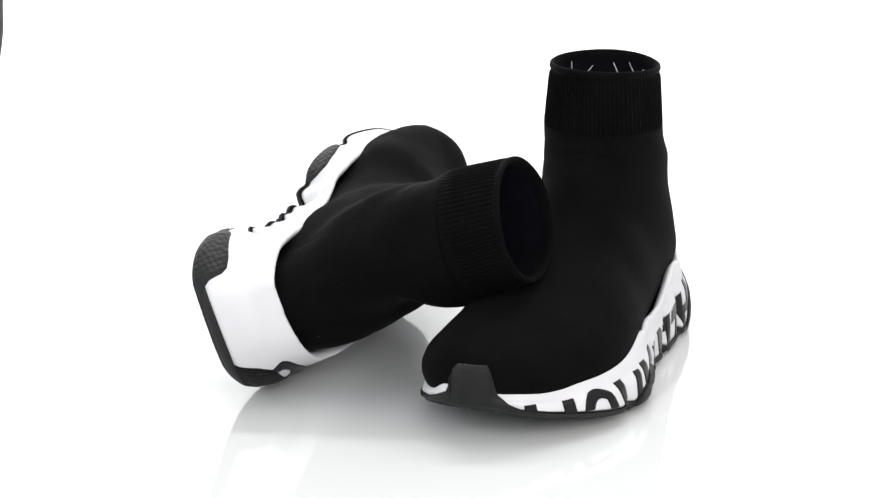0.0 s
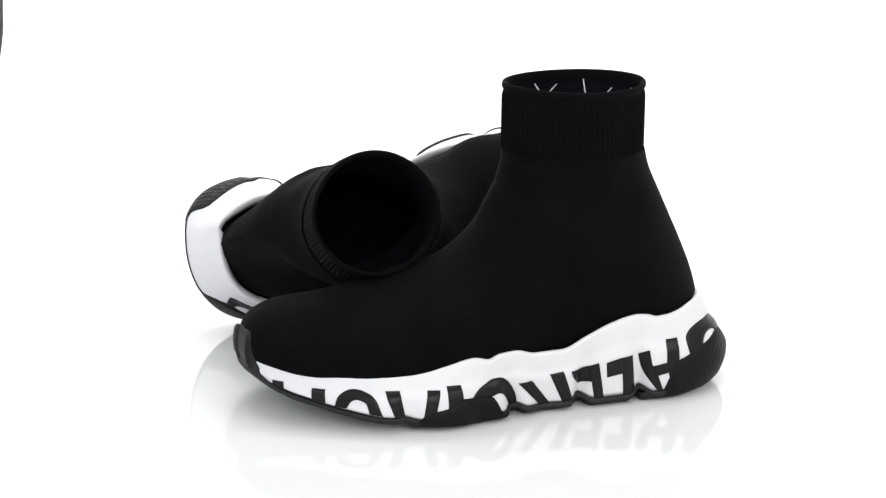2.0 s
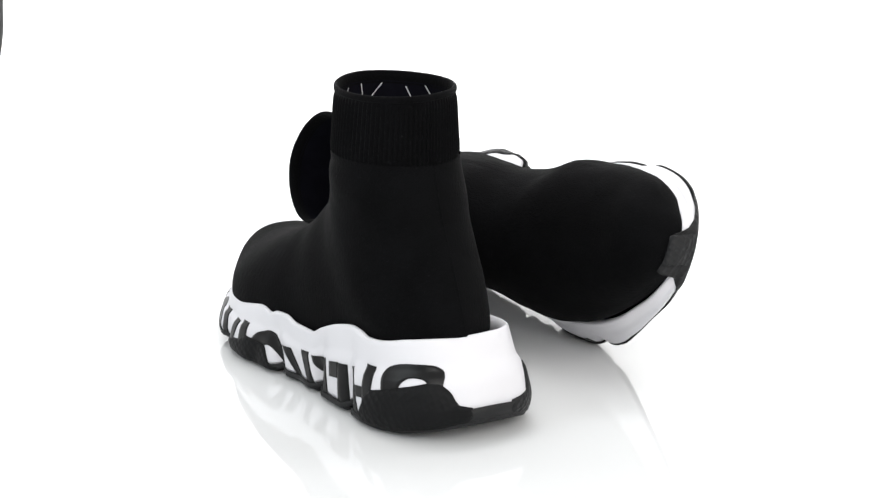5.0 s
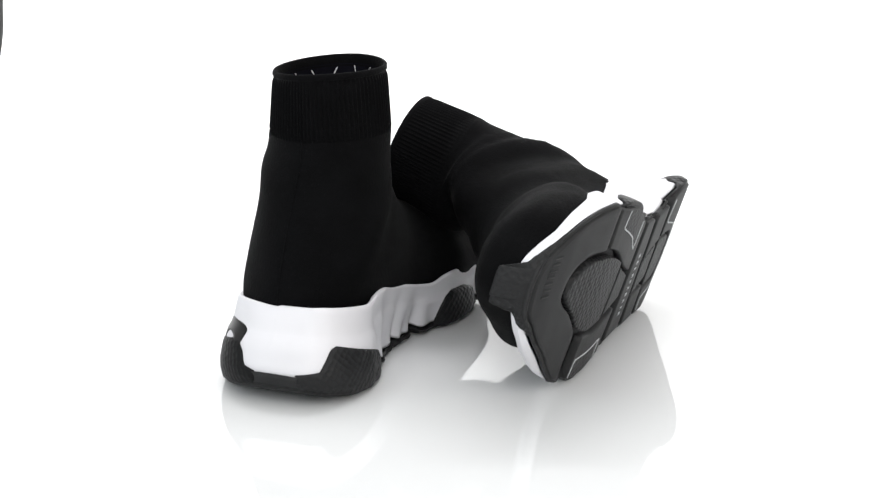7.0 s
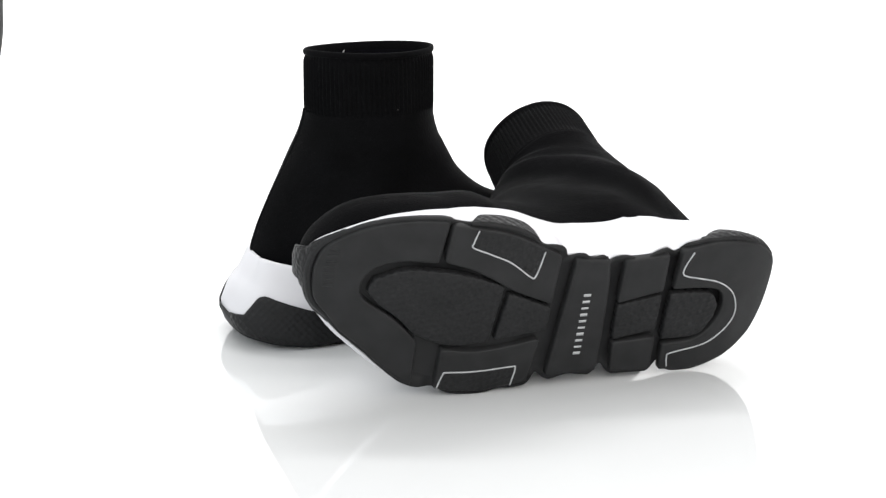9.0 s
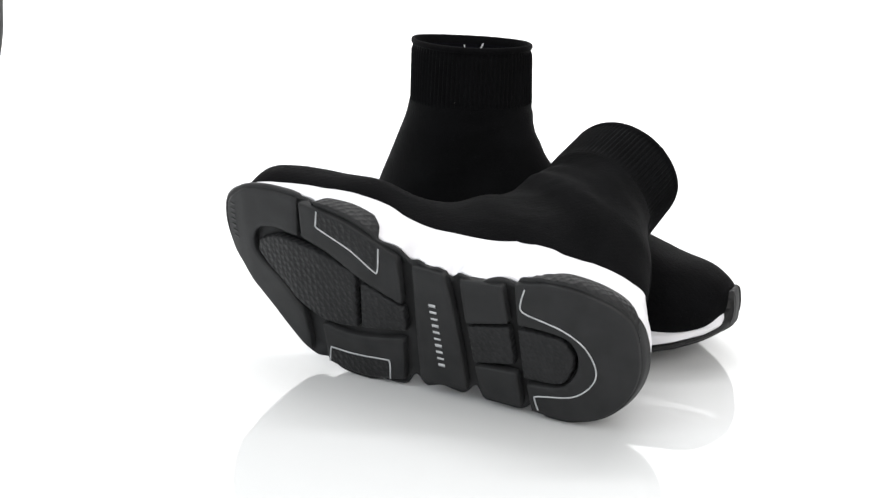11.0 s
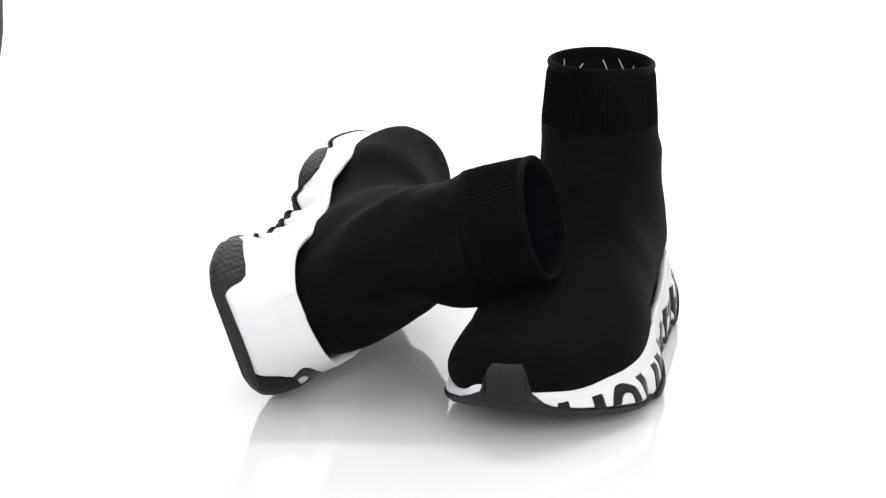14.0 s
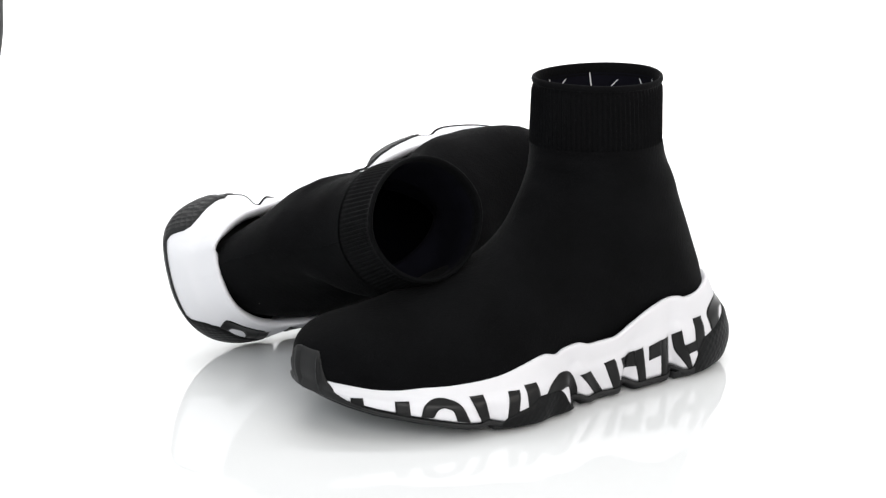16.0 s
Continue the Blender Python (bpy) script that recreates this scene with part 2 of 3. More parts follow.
class Shoe:
    """Builds one shoe in its own space; side is 1 for a left shoe, -1 for a right one."""

    def __init__(self, side, press):
        self.side, self.press = side, press

    def v(self, bm, p):
        # the rubber rolls up under the tip of the toe
        roll = 6.5 * float(np.interp(p[0], [262, 286], [0, 1])) * float(np.interp(p[2] - sole_bottom(p[0]), [0, 4, 9, 15], [1, 0.55, 0.18, 0]))
        p = (p[0] - roll + float(np.interp(p[0], [250, 286], [0, 1.3])), p[1], p[2])
        if self.press:
            # the tipped shoe is pressed a little: heel drawn in, foam of the inner side lower
            x, y, z = p
            dz = float(np.interp(x, [0, 20, 110, 215, 286], [3, 4.5, 4.5, 3, 0])) * float(np.interp(z, [10, 28, 55, 85], [0, 1, 1, 0])) * float(np.interp(y, [-28, 8], [1, 0.5]))
            dy = 2.0 * float(np.interp(x, [205, 235, 262, 282], [0, 1, 1, 0])) * float(np.interp(z - sole_bottom(x), [3, 9, 40, 55], [0, 1, 0.6, 0])) * float(np.interp(y, [5, 25], [0, 1]))
            dy += 8.0 * float(np.interp(x, [0, 55, 95], [1, 1, 0])) * float(np.interp(z, [7, 30, 60, 90], [0, 1, 1, 0])) * float(np.interp(y, [-32, -5], [1, 0]))
            # the rubber edge under its outer toe is rolled in
            dy -= 5.5 * float(np.interp(x, [224, 246, 272, 284], [0, 1, 1, 0])) * float(np.interp(z - sole_bottom(x), [3, 7], [1, 0])) * float(np.interp(y, [-2, 20], [0, 1]))
            dx = 4.2 * max(0.0, (45 - x) / 45) ** 1.5 * float(np.interp(z, [55, 95], [1, 0]))
            p = (x + dx * self.press, y + dy * self.press, z - dz * self.press)
        return bm.verts.new((p[0] / 1000, self.side * p[1] / 1000, p[2] / 1000))

    def rows(self, bm, rows, closed):
        vs = [[self.v(bm, p) for p in r] for r in rows]
        grid_faces(bm, vs, closed)
        return vs

    def midsole(self, parent):
        bm = bmesh.new()
        rows = []
        for i in range(N_EDGE):
            lo, hi = Z_LOW[i], Z_TOP[i]
            col = [wall(i, lo + 3.5 + (hi - lo - 3.5) * k / 17) for k in range(18)]
            last = col[-1]
            for d, dz in ((0.8, 0.8), (2.0, 0.8), (4.0, -1.5), (5.5, -5.0)):
                col.append(np.array([last[0] - EDGE_N[i][0] * d, last[1] - EDGE_N[i][1] * d, last[2] + dz]))
            rows.append(col)
        cols = [[rows[i][k] for i in range(N_EDGE)] for k in range(len(rows[0]))]
        inner = [np.array([p[0] - n[0] * 6, p[1] - n[1] * 6, p[2] + 6]) for p, n in zip(cols[0], EDGE_N)]
        self.rows(bm, [inner] + cols + [inner], True)
        bmesh.ops.remove_doubles(bm, verts=bm.verts[:], dist=1e-6)
        return part("midsole", bm, FOAM, parent, "sculpted white foam midsole with wavy top edge")

    def outsole(self, parent):
        """The dark rubber sheet under the foam with a thin raised lip."""
        bm = bmesh.new()
        cols = [[], [], [], [], []]
        for i in range(N_EDGE):
            lo, x = Z_LOW[i], EDGE[i][0]
            lip = float(np.interp(x, [0, 20, 60, 195, 230, 270, 286], [8.5, 6, 3.5, 3.5, 2.6, 2.2, 2.6]))
            if i > TOE and 62 < x < 215:
                lip = 1.6
            cols[0].append(wall(i, lo + lip, 0.3))
            cols[1].append(wall(i, lo + lip, 1.2))
            cols[2].append(wall(i, lo + 1.2, 1.2))
            e = wall(i, lo + 0.1, 0.7)
            cols[3].append(e)
            cols[4].append(np.array([e[0] - EDGE_N[i][0] * 5, e[1] - EDGE_N[i][1] * 5, lo + 2.6]))
        vs = self.rows(bm, cols, True)
        # underside
        ring_in = vs[4]
        f = bm.faces.new(ring_in)
        bmesh.ops.triangulate(bm, faces=[f])
        return part("outsole", bm, RUBBER, parent, "black rubber outsole with raised tread pads")

    def pod(self, name, parent, a, b, drop=0.0, mat=None, label="", n=28, across=8, deep=3.6):
        """A raised tread pad between two curves in plan, with bevelled rim."""
        A, B = catmull(a, n) if len(a) > 2 else np.linspace(a[0], a[1], n), catmull(b, n) if len(b) > 2 else np.linspace(b[0], b[1], n)
        bm = bmesh.new()
        rows = []
        for k in range(across + 1):
            t = k / across
            rows.append(A * (1 - t) + B * t)
        P = np.array(rows)
        flat = []
        for k, r in enumerate(P):
            flat.append([np.array([q[0], q[1], under(q[0], q[1]) - drop]) for q in r])
        vs = [[self.v(bm, p) for p in r] for r in flat]
        grid_faces(bm, vs)
        # rim: out by the bevel, then up into the sole
        loop = vs[0] + [r[-1] for r in vs[1:-1]] + vs[-1][::-1] + [r[0] for r in vs[-2:0:-1]]
        plan = np.array([(q.co.x * 1000, q.co.y * 1000) for q in loop])
        tang = np.roll(plan, -1, 0) - np.roll(plan, 1, 0)
        nor = np.c_[tang[:, 1], -tang[:, 0]] / (np.linalg.norm(tang, axis=1)[:, None] + 1e-9)
        if (nor * (plan - plan.mean(0))).sum() < 0:
            nor = -nor
        prev = loop
        for off, up in ((0.5, 0.2), (0.9, 0.7), (1.05, deep + 1.0)):
            cur = [bm.verts.new(((p[0] + m[0] * off) / 1000, (p[1] + m[1] * off) / 1000, q.co.z + up / 1000)) for p, m, q in zip(plan, nor, loop)]
            grid_faces(bm, [prev, cur], True)
            prev = cur
        return part(name, bm, mat or RUBBER, parent, label)

    def patch(self, name, parent, i0, i1, low, high, off, mat, label="", n=40, up=8):
        """A rubber pad laid on the side wall between two heights, given by functions of the way along."""
        bm = bmesh.new()
        cols = []
        for k in range(n + 1):
            t = k / n
            i = i0 + (i1 - i0) * t
            lo, hi = low(i, t), high(i, t)
            ring = [wall(i, hi, -1.0)]
            for j in range(up + 1):
                z = hi + (lo - hi) * j / up
                edge = off if 0 < k < n and 0 < j else off * 0.55
                ring.append(wall(i, z, edge))
            ring.append(wall(i, lo, -1.0))
            cols.append(ring)
        first = [wall(i0, p[2], -1.0) for p in cols[0]]
        end = [wall(i1, p[2], -1.0) for p in cols[-1]]
        self.rows(bm, [first] + cols + [end], False)
        return part(name, bm, mat, parent, label)

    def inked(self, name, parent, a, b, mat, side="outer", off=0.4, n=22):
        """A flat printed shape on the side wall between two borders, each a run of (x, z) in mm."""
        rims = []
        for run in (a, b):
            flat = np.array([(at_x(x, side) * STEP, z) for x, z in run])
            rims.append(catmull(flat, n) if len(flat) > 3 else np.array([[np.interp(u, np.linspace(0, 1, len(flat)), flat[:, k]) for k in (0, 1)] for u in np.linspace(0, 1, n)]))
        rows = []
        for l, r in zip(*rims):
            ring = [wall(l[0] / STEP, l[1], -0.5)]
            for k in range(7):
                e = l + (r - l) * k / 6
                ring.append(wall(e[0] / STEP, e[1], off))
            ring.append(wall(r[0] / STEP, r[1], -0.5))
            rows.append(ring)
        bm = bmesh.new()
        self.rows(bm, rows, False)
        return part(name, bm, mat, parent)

    def line(self, name, parent, pts, wide, mat, z_off=0.25):
        """A thin painted line on the underside, through (x, y) points."""
        c = catmull(pts, 40) if len(pts) > 2 else np.linspace(pts[0], pts[1], 6)
        t = np.gradient(c, axis=0)
        m = np.c_[-t[:, 1], t[:, 0]] / np.linalg.norm(t, axis=1)[:, None] * wide / 2
        bm = bmesh.new()
        rows = [[np.array([*(p + s * q), under(*p) - z_off + dz]) for s, dz in ((1, 0.4), (1, 0), (-1, 0), (-1, 0.4))] for p, q in zip(c, m)]
        self.rows(bm, rows, False)
        return part(name, bm, mat, parent)


# sections of the knit sock, from the toe to the cuff: lower or back point, upper or front point (x, z),
# half width, sideways shift, skew of the widest place, squareness
SOCK = [
    (283, 33, 284, 38, 2.5, -9, 1.0, 1.0),
    (280, 25, 281.5, 47.5, 15, -9, 1.2, 0.85),
    (273, 20, 275, 54, 24.5, -9.5, 1.4, 0.8),
    (260, 17, 262, 59, 34.8, -8, 1.5, 0.82),
    (240, 14, 240, 61.8, 43.2, -4, 1.6, 0.83),
    (215, 12, 215, 66.8, 48.5, 0.5, 1.6, 0.83),
    (190, 12, 192, 73.8, 50, 2, 1.6, 0.85),
    (160, 12, 176, 80.2, 44.5, 5, 1.5, 0.9),
    (125, 14, 163, 89, 40, 4, 1.4, 0.95),
    (90, 18, 154, 98, 39, 3, 1.25, 1.0),
    (50, 20, 148, 108, 38.5, 1, 1.15, 1.05),
    (22, 32, 144, 115.5, 39, 1, 1.1, 1.02),
    (18.5, 48, 141, 120.5, 38.5, 0.5, 0.97, 1.08),
    (22, 64, 139.5, 124.5, 37.5, 0.5, 0.9, 1.15),
    (29.5, 82, 138.2, 128, 36.3, 0.6, 0.9, 1.15),
    (37.5, 98, 137.5, 131, 35.8, 0.8, 0.93, 1.12),
    (45, 113, 136.5, 133.5, 35.5, 0.8, 1.0, 1.08),
    (51, 127, 136, 136, 34.3, 0, 1.0, 1.12),
    (54, 138, 136, 139, 34, 0, 1.0, 1.12),
]
RIBS = 84
AROUND = RIBS * 4


def sock_ring(sec, inset=0.0):
    bx, bz, dx, dz, hw, yc, skew, sq = sec
    out = []
    for k in range(AROUND):
        f = 2 * math.pi * k / AROUND
        s = (0.5 - 0.5 * math.cos(f)) ** skew
        y = math.copysign(abs(math.sin(f)) ** sq, math.sin(f))
        out.append(np.array([bx + (dx - bx) * s, yc + (hw - inset) * y, bz + (dz - bz) * s]))
    return out


def build_sock(shoe, parent, cuff_x, cuff_y, shift, lift, bars, crumple):
    """The knit upper, its ribbed cuff and the dark lining. cuff_x, cuff_y: half axes of the opening."""
    secs = np.array(SOCK, float)
    # a slack toe box leans to the outer side
    slack = (crumple - 0.25) / 0.75
    secs[:8, 3] += slack * np.array([0, 1, 2.5, 3, 2.5, 2, 1.5, 1.5]) - np.array([0, 1, 1.5, 1.5, 1.5, 1, 0, 0])
    secs[:6, 5] += slack * np.array([1, 1.5, 1, -1, -2, -2])
    secs[2:7, 6] -= slack * 0.45
    secs[7:10, 6] -= slack * 0.3
    secs[6:14, 4] += slack * np.array([0, 0, 0.4, 0.9, 1.2, 1.4, 1.4, 0.8])
    secs[6:14, 5] -= slack * np.array([0, 0, 0.4, 0.9, 1.2, 1.4, 1.4, 0.8])
    secs[:6, 4] -= slack * np.array([0, 2.5, 4, 3, 1.5, 0.5])
    # its leg sags towards the upper side
    secs[12:16, 5] -= slack * np.array([2, 4, 4, 3])
    secs[11:16, 4] -= slack * 1.5
    thin = slack * np.array([0.8, 1.6, 2.2, 3.2, 4.0, 3.6, 2.0])
    secs[10:17, 4] -= thin
    secs[10:17, 5] -= thin
    # the opening's own shape blends in over the last rings
    for k in range(len(secs)):
        w = np.clip((k - 11) / 7, 0, 1)
        c = (secs[k, 0] + secs[k, 2]) / 2
        if w > 0:
            half = (secs[k, 2] - secs[k, 0]) / 2
            grow = 1 + (cuff_x / 41 - 1) * w
            secs[k, 0], secs[k, 2] = c - half * grow + shift[0] * w, c + half * grow + shift[0] * w
            secs[k, 4] += (cuff_y + 3.5 - 34.5) * w
            secs[k, 5] += shift[1] * w
            pinch = math.exp(-0.5 * ((k - 14) / 1.8) ** 2)
            secs[k, 4] -= shift[5] * pinch
            secs[k, 1] -= shift[4] * w
            secs[k, 3] -= shift[4] * w
    rings = catmull(secs, 80)
    bm = bmesh.new()
    skins = []
    for j, r in enumerate(rings):
        ring = sock_ring(r)
        c = sum(ring) / len(ring)
        calm = min(1.0, j / 12) * min(1.0, (len(rings) - 1 - j) / 8)
        out = []
        for p in ring:
            d = (p - c) / (np.linalg.norm(p - c) + 1e-6)
            q = Vector((p[0] * 0.030, p[1] * 0.022, p[2] * 0.045))
            w = noise.noise(q) * 1.6 + abs(noise.noise(q * 2.3 + Vector((7, 3, 1)))) * 0.6 - 0.3
            out.append(p + d * w * calm * crumple)
        skins.append(out)
    vs = shoe.rows(bm, skins, True)
    bm.faces.new(vs[0])
    part("upper", bm, KNIT, parent, "smooth black stretch knit upper")

    bm = bmesh.new()
    rows = []
    for r in catmull(secs[11:], 40):
        c, e, f = sock_ring(r)[AROUND - 3], sock_ring(r)[AROUND - 4], sock_ring(r)[AROUND - 2]
        out = np.array([-0.6, -0.12, 0.0])
        rows.append([e, c + out, f])
    shoe.rows(bm, rows, False)
    part("back_seam", bm, KNIT, parent, "stitched seam up the heel")

    squeeze = 1.12

    def opening(z, grow, rib=0.0):
        t = (z - 138) / 37
        ring = []
        cx, cy = 95.2 + shift[0] + shift[2] * t, shift[1] + shift[3] * t
        for k in range(AROUND):
            f = 2 * math.pi * k / AROUND
            wob = rib * (0.5 + 0.5 * math.cos(2 * math.pi * (k % 4) / 4))
            a, b = cuff_x + grow + wob - 0.6, cuff_y + 3.5 * (1 - t) + grow + wob - 0.6
            tip = lift * math.cos(f) * t
            sag = (0.5 * math.cos(2 * f + 0.6) + 1.2 - 1.2 * math.sin(f)) * t
            ring.append(np.array([cx - a * math.cos(f), cy + b * math.copysign(abs(math.sin(f)) ** squeeze, math.sin(f)), z + tip + sag - shift[4]]))
        return ring

    bm = bmesh.new()
    rows = [opening(133, -2.5), opening(136.6, -0.2)]
    for k in range(12):
        t = k / 11
        fade = min(1, t * 4) if crumple > 0.5 else 1
        rows.append(opening(137.2 + 33.8 * t, -0.2 - 0.7 * fade + 0.1 * t, 1.25 * min(fade, t * 12, (1 - t) * 10 + (0.6 if crumple > 0.5 else 0))))
    rows += [opening(171.5, 0.0), opening(172.0, 0.4), opening(173.2, 0.5), opening(174.3, 0.3), opening(175, -0.6), opening(174.2, -1.8), opening(170, -2.4), opening(168, -2.6)]
    shoe.rows(bm, rows, True)
    cuff = part("cuff", bm, KNIT, parent, "ribbed black knit cuff with folded hem")
    bm = bmesh.new()
    rows = [opening(169.5, -2.5), opening(160, -2.7), opening(148, -2.8), opening(138, -3.0)]
    for j in range(70, 12, -4):
        ring = sock_ring(rings[j])
        c = sum(ring) / len(ring)
        rows.append([c + (p - c) * 0.87 for p in ring])
    vs = shoe.rows(bm, rows, True)
    bm.faces.new(vs[-1])
    lining = part("lining", bm, LINING, parent, "dark navy lining with scattered white printed bars")
    # white bars printed inside the opening
    rnd = random.Random(4)
    for k in range(bars):
        f0 = (k + 0.2 + 0.3 * rnd.random()) / bars * 2 * math.pi
        df = (0.36, -0.34, 0.1, -0.38, 0.3)[k % 5] * (0.8 + 0.4 * rnd.random())
        bm = bmesh.new()
        rows = []
        top, length = 171 - rnd.random() * 5, 12 + rnd.random() * 10
        for j in range(6):
            t = j / 5
            f = f0 + df * t
            z = top - length * t
            ring = []
            for d in (-0.010, 0.010):
                tt = (z - 138) / 37
                a, b = cuff_x - 3.4, cuff_y + 3.5 * (1 - tt) - 3.4
                cx, cy = 95.2 + shift[0] + shift[2] * tt, shift[1] + shift[3] * tt
                ring.append(np.array([cx - a * math.cos(f + d), cy + b * math.copysign(abs(math.sin(f + d)) ** squeeze, math.sin(f + d)), z + (lift * math.cos(f) + 1.2 - 1.2 * math.sin(f)) * tt - shift[4]]))
            rows.append(ring)
        shoe.rows(bm, rows, False)
        part("white_bar", bm, WHITE_INK, lining)


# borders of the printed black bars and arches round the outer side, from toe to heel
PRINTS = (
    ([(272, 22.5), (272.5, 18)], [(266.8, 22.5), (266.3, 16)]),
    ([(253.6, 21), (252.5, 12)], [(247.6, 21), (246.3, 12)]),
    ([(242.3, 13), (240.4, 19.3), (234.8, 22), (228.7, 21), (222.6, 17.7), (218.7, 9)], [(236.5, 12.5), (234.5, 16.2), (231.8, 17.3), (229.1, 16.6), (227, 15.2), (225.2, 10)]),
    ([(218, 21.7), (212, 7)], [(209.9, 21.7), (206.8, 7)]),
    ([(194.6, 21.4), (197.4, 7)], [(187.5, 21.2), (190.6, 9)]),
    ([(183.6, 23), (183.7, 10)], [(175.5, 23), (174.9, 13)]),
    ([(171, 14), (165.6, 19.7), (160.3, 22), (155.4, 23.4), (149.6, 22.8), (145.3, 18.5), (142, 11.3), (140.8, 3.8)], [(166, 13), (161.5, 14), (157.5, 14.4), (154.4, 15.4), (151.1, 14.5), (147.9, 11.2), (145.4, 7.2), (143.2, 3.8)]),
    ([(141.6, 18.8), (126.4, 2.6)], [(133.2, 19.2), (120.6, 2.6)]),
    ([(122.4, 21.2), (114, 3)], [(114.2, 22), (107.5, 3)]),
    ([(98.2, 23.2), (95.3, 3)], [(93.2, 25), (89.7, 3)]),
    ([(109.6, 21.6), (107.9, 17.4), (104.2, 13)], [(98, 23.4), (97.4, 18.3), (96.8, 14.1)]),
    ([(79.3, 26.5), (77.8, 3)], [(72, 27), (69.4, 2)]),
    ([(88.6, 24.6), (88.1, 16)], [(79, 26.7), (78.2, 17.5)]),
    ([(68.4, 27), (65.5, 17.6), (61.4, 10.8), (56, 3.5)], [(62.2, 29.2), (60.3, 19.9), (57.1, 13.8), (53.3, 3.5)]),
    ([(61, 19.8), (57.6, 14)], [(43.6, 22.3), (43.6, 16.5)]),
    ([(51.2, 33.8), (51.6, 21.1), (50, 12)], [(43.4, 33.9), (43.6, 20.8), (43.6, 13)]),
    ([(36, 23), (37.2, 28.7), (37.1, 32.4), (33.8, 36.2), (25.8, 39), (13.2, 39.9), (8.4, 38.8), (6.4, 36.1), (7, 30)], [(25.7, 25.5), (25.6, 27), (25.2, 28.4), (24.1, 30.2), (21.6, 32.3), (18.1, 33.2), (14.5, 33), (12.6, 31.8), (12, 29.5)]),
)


def build_sole(shoe, parent):
    mid = shoe.midsole(parent)
    out = shoe.outsole(parent)
    low = lambda i, t: float(np.interp(i % N_EDGE, np.arange(N_EDGE), Z_LOW)) + 0.6

    def heights(knots, side):
        k = [(at_x(x, side), z) for x, z in knots]
        k.sort()
        return lambda i, t: float(np.interp(i % N_EDGE, [a for a, _ in k], [b for _, b in k]))

    # side pads of dimpled rubber
    def side_pad(knots, side):
        a, b = at_x(knots[0][0], side), at_x(knots[-1][0], side)
        a, b = min(a, b), max(a, b)
        shoe.patch("side_pad", out, a, b, low, heights(knots, side), 0.8 if shoe.press and side == "outer" else 1.35, SIDE_RUBBER if side == "outer" else DIMPLE, "dimpled black rubber side pad")

    side_pad([(146, 3), (152.5, 5), (155, 10.5), (157.5, 14.4), (165, 15.3), (174.8, 15.8), (183.9, 11.5), (190.4, 10.4), (197, 8), (201, 4.5)], "outer")
    if shoe.press:
        side_pad([(6, 15), (9, 21), (12, 27), (17, 31), (23, 31.3), (35, 27), (44, 24), (51, 19), (56, 12), (60, 4)], "outer")
        side_pad([(1.8, 9), (4, 12), (9, 18), (15, 25), (20, 27), (28, 25), (40, 19), (52, 13), (60, 4)], "inner")
        side_pad([(161, 4), (164.5, 10), (171, 15.5), (185, 15.5), (198, 12), (205, 4)], "inner")
    else:
        side_pad([(1.6, 19), (3.5, 21), (4.8, 27.5), (7.6, 31.3), (12.7, 31.3), (25.5, 27.2), (35.2, 23.9), (43.8, 21.5), (48.3, 17), (51, 10), (54, 4)], "outer")
        side_pad([(2.5, 19), (7.5, 20.5), (10.5, 26), (13.9, 31.5), (18.4, 32.5), (38, 26), (52, 21.5), (60, 18.5), (64, 13), (66, 5)], "inner")
        side_pad([(161, 5), (164, 14), (168, 20), (175, 22.5), (190, 22), (201, 18.5), (205, 13), (206, 4)], "inner")

    # toe cap: rubber tongue that climbs over the toe
    i0, i1 = at_x(268, "outer"), at_x(268, "inner")
    bm = bmesh.new()
    cols = []
    n = 120
    for k in range(n + 1):
        t = k / n
        i = i0 + (i1 - i0) * t
        lo = low(i, t)
        hi = float(np.interp(t - 0.04 * shoe.press * max(0.0, min(1.0, (t - 0.4) / 0.17)), [0, 0.1, 0.19, 0.26, 0.31, 0.34, 0.57, 0.6, 0.65, 0.72, 0.85, 1], [lo + 2.2, lo + 2.8, lo + 5, 29, 41, 45, 45, 41, 29, lo + 5, lo + 2.8, lo + 2.2]))
        hi = min(hi, 45 - 3 * shoe.press)
        ring = [wall(i, lo, 0.2)]
        p, m = EDGE[int(round(i)) % N_EDGE], EDGE_N[int(round(i)) % N_EDGE]
        for j in range(9):
            z = lo + (hi - lo) * j / 8
            if z < 29:
                ring.append(wall(i, z, 1.2))
                last = ring[-1]
            else:
                o = -(z - 29) * 0.08 - max(0, z - 39) ** 2 * 0.03
                ring.append(np.array([last[0] + m[0] * o, last[1] + m[1] * o + shoe.press * 0.25 * (z - 29), z]))
        e = ring[-1]
        ring.append(np.array([e[0] - m[0] * 5, e[1] - m[1] * 5, e[2] - 0.5]))
        cols.append(ring)
    shoe.rows(bm, cols, False)
    part("toe_cap", bm, DIMPLE if shoe.press else CAP_RUBBER, parent, "matte black rubber toe cap")

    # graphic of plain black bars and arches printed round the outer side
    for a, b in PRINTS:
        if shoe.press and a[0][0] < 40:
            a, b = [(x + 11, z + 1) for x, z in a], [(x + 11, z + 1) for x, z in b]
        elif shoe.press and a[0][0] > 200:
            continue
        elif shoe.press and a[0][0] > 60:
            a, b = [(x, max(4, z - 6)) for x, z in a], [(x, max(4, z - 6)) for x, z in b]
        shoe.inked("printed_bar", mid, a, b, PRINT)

    # tread pads of the underside
    edge = lambda i0, i1, inset, n=12: [tuple(EDGE[int(i) % N_EDGE] - EDGE_N[int(i) % N_EDGE] * inset) for i in np.linspace(i0, i1, n)]
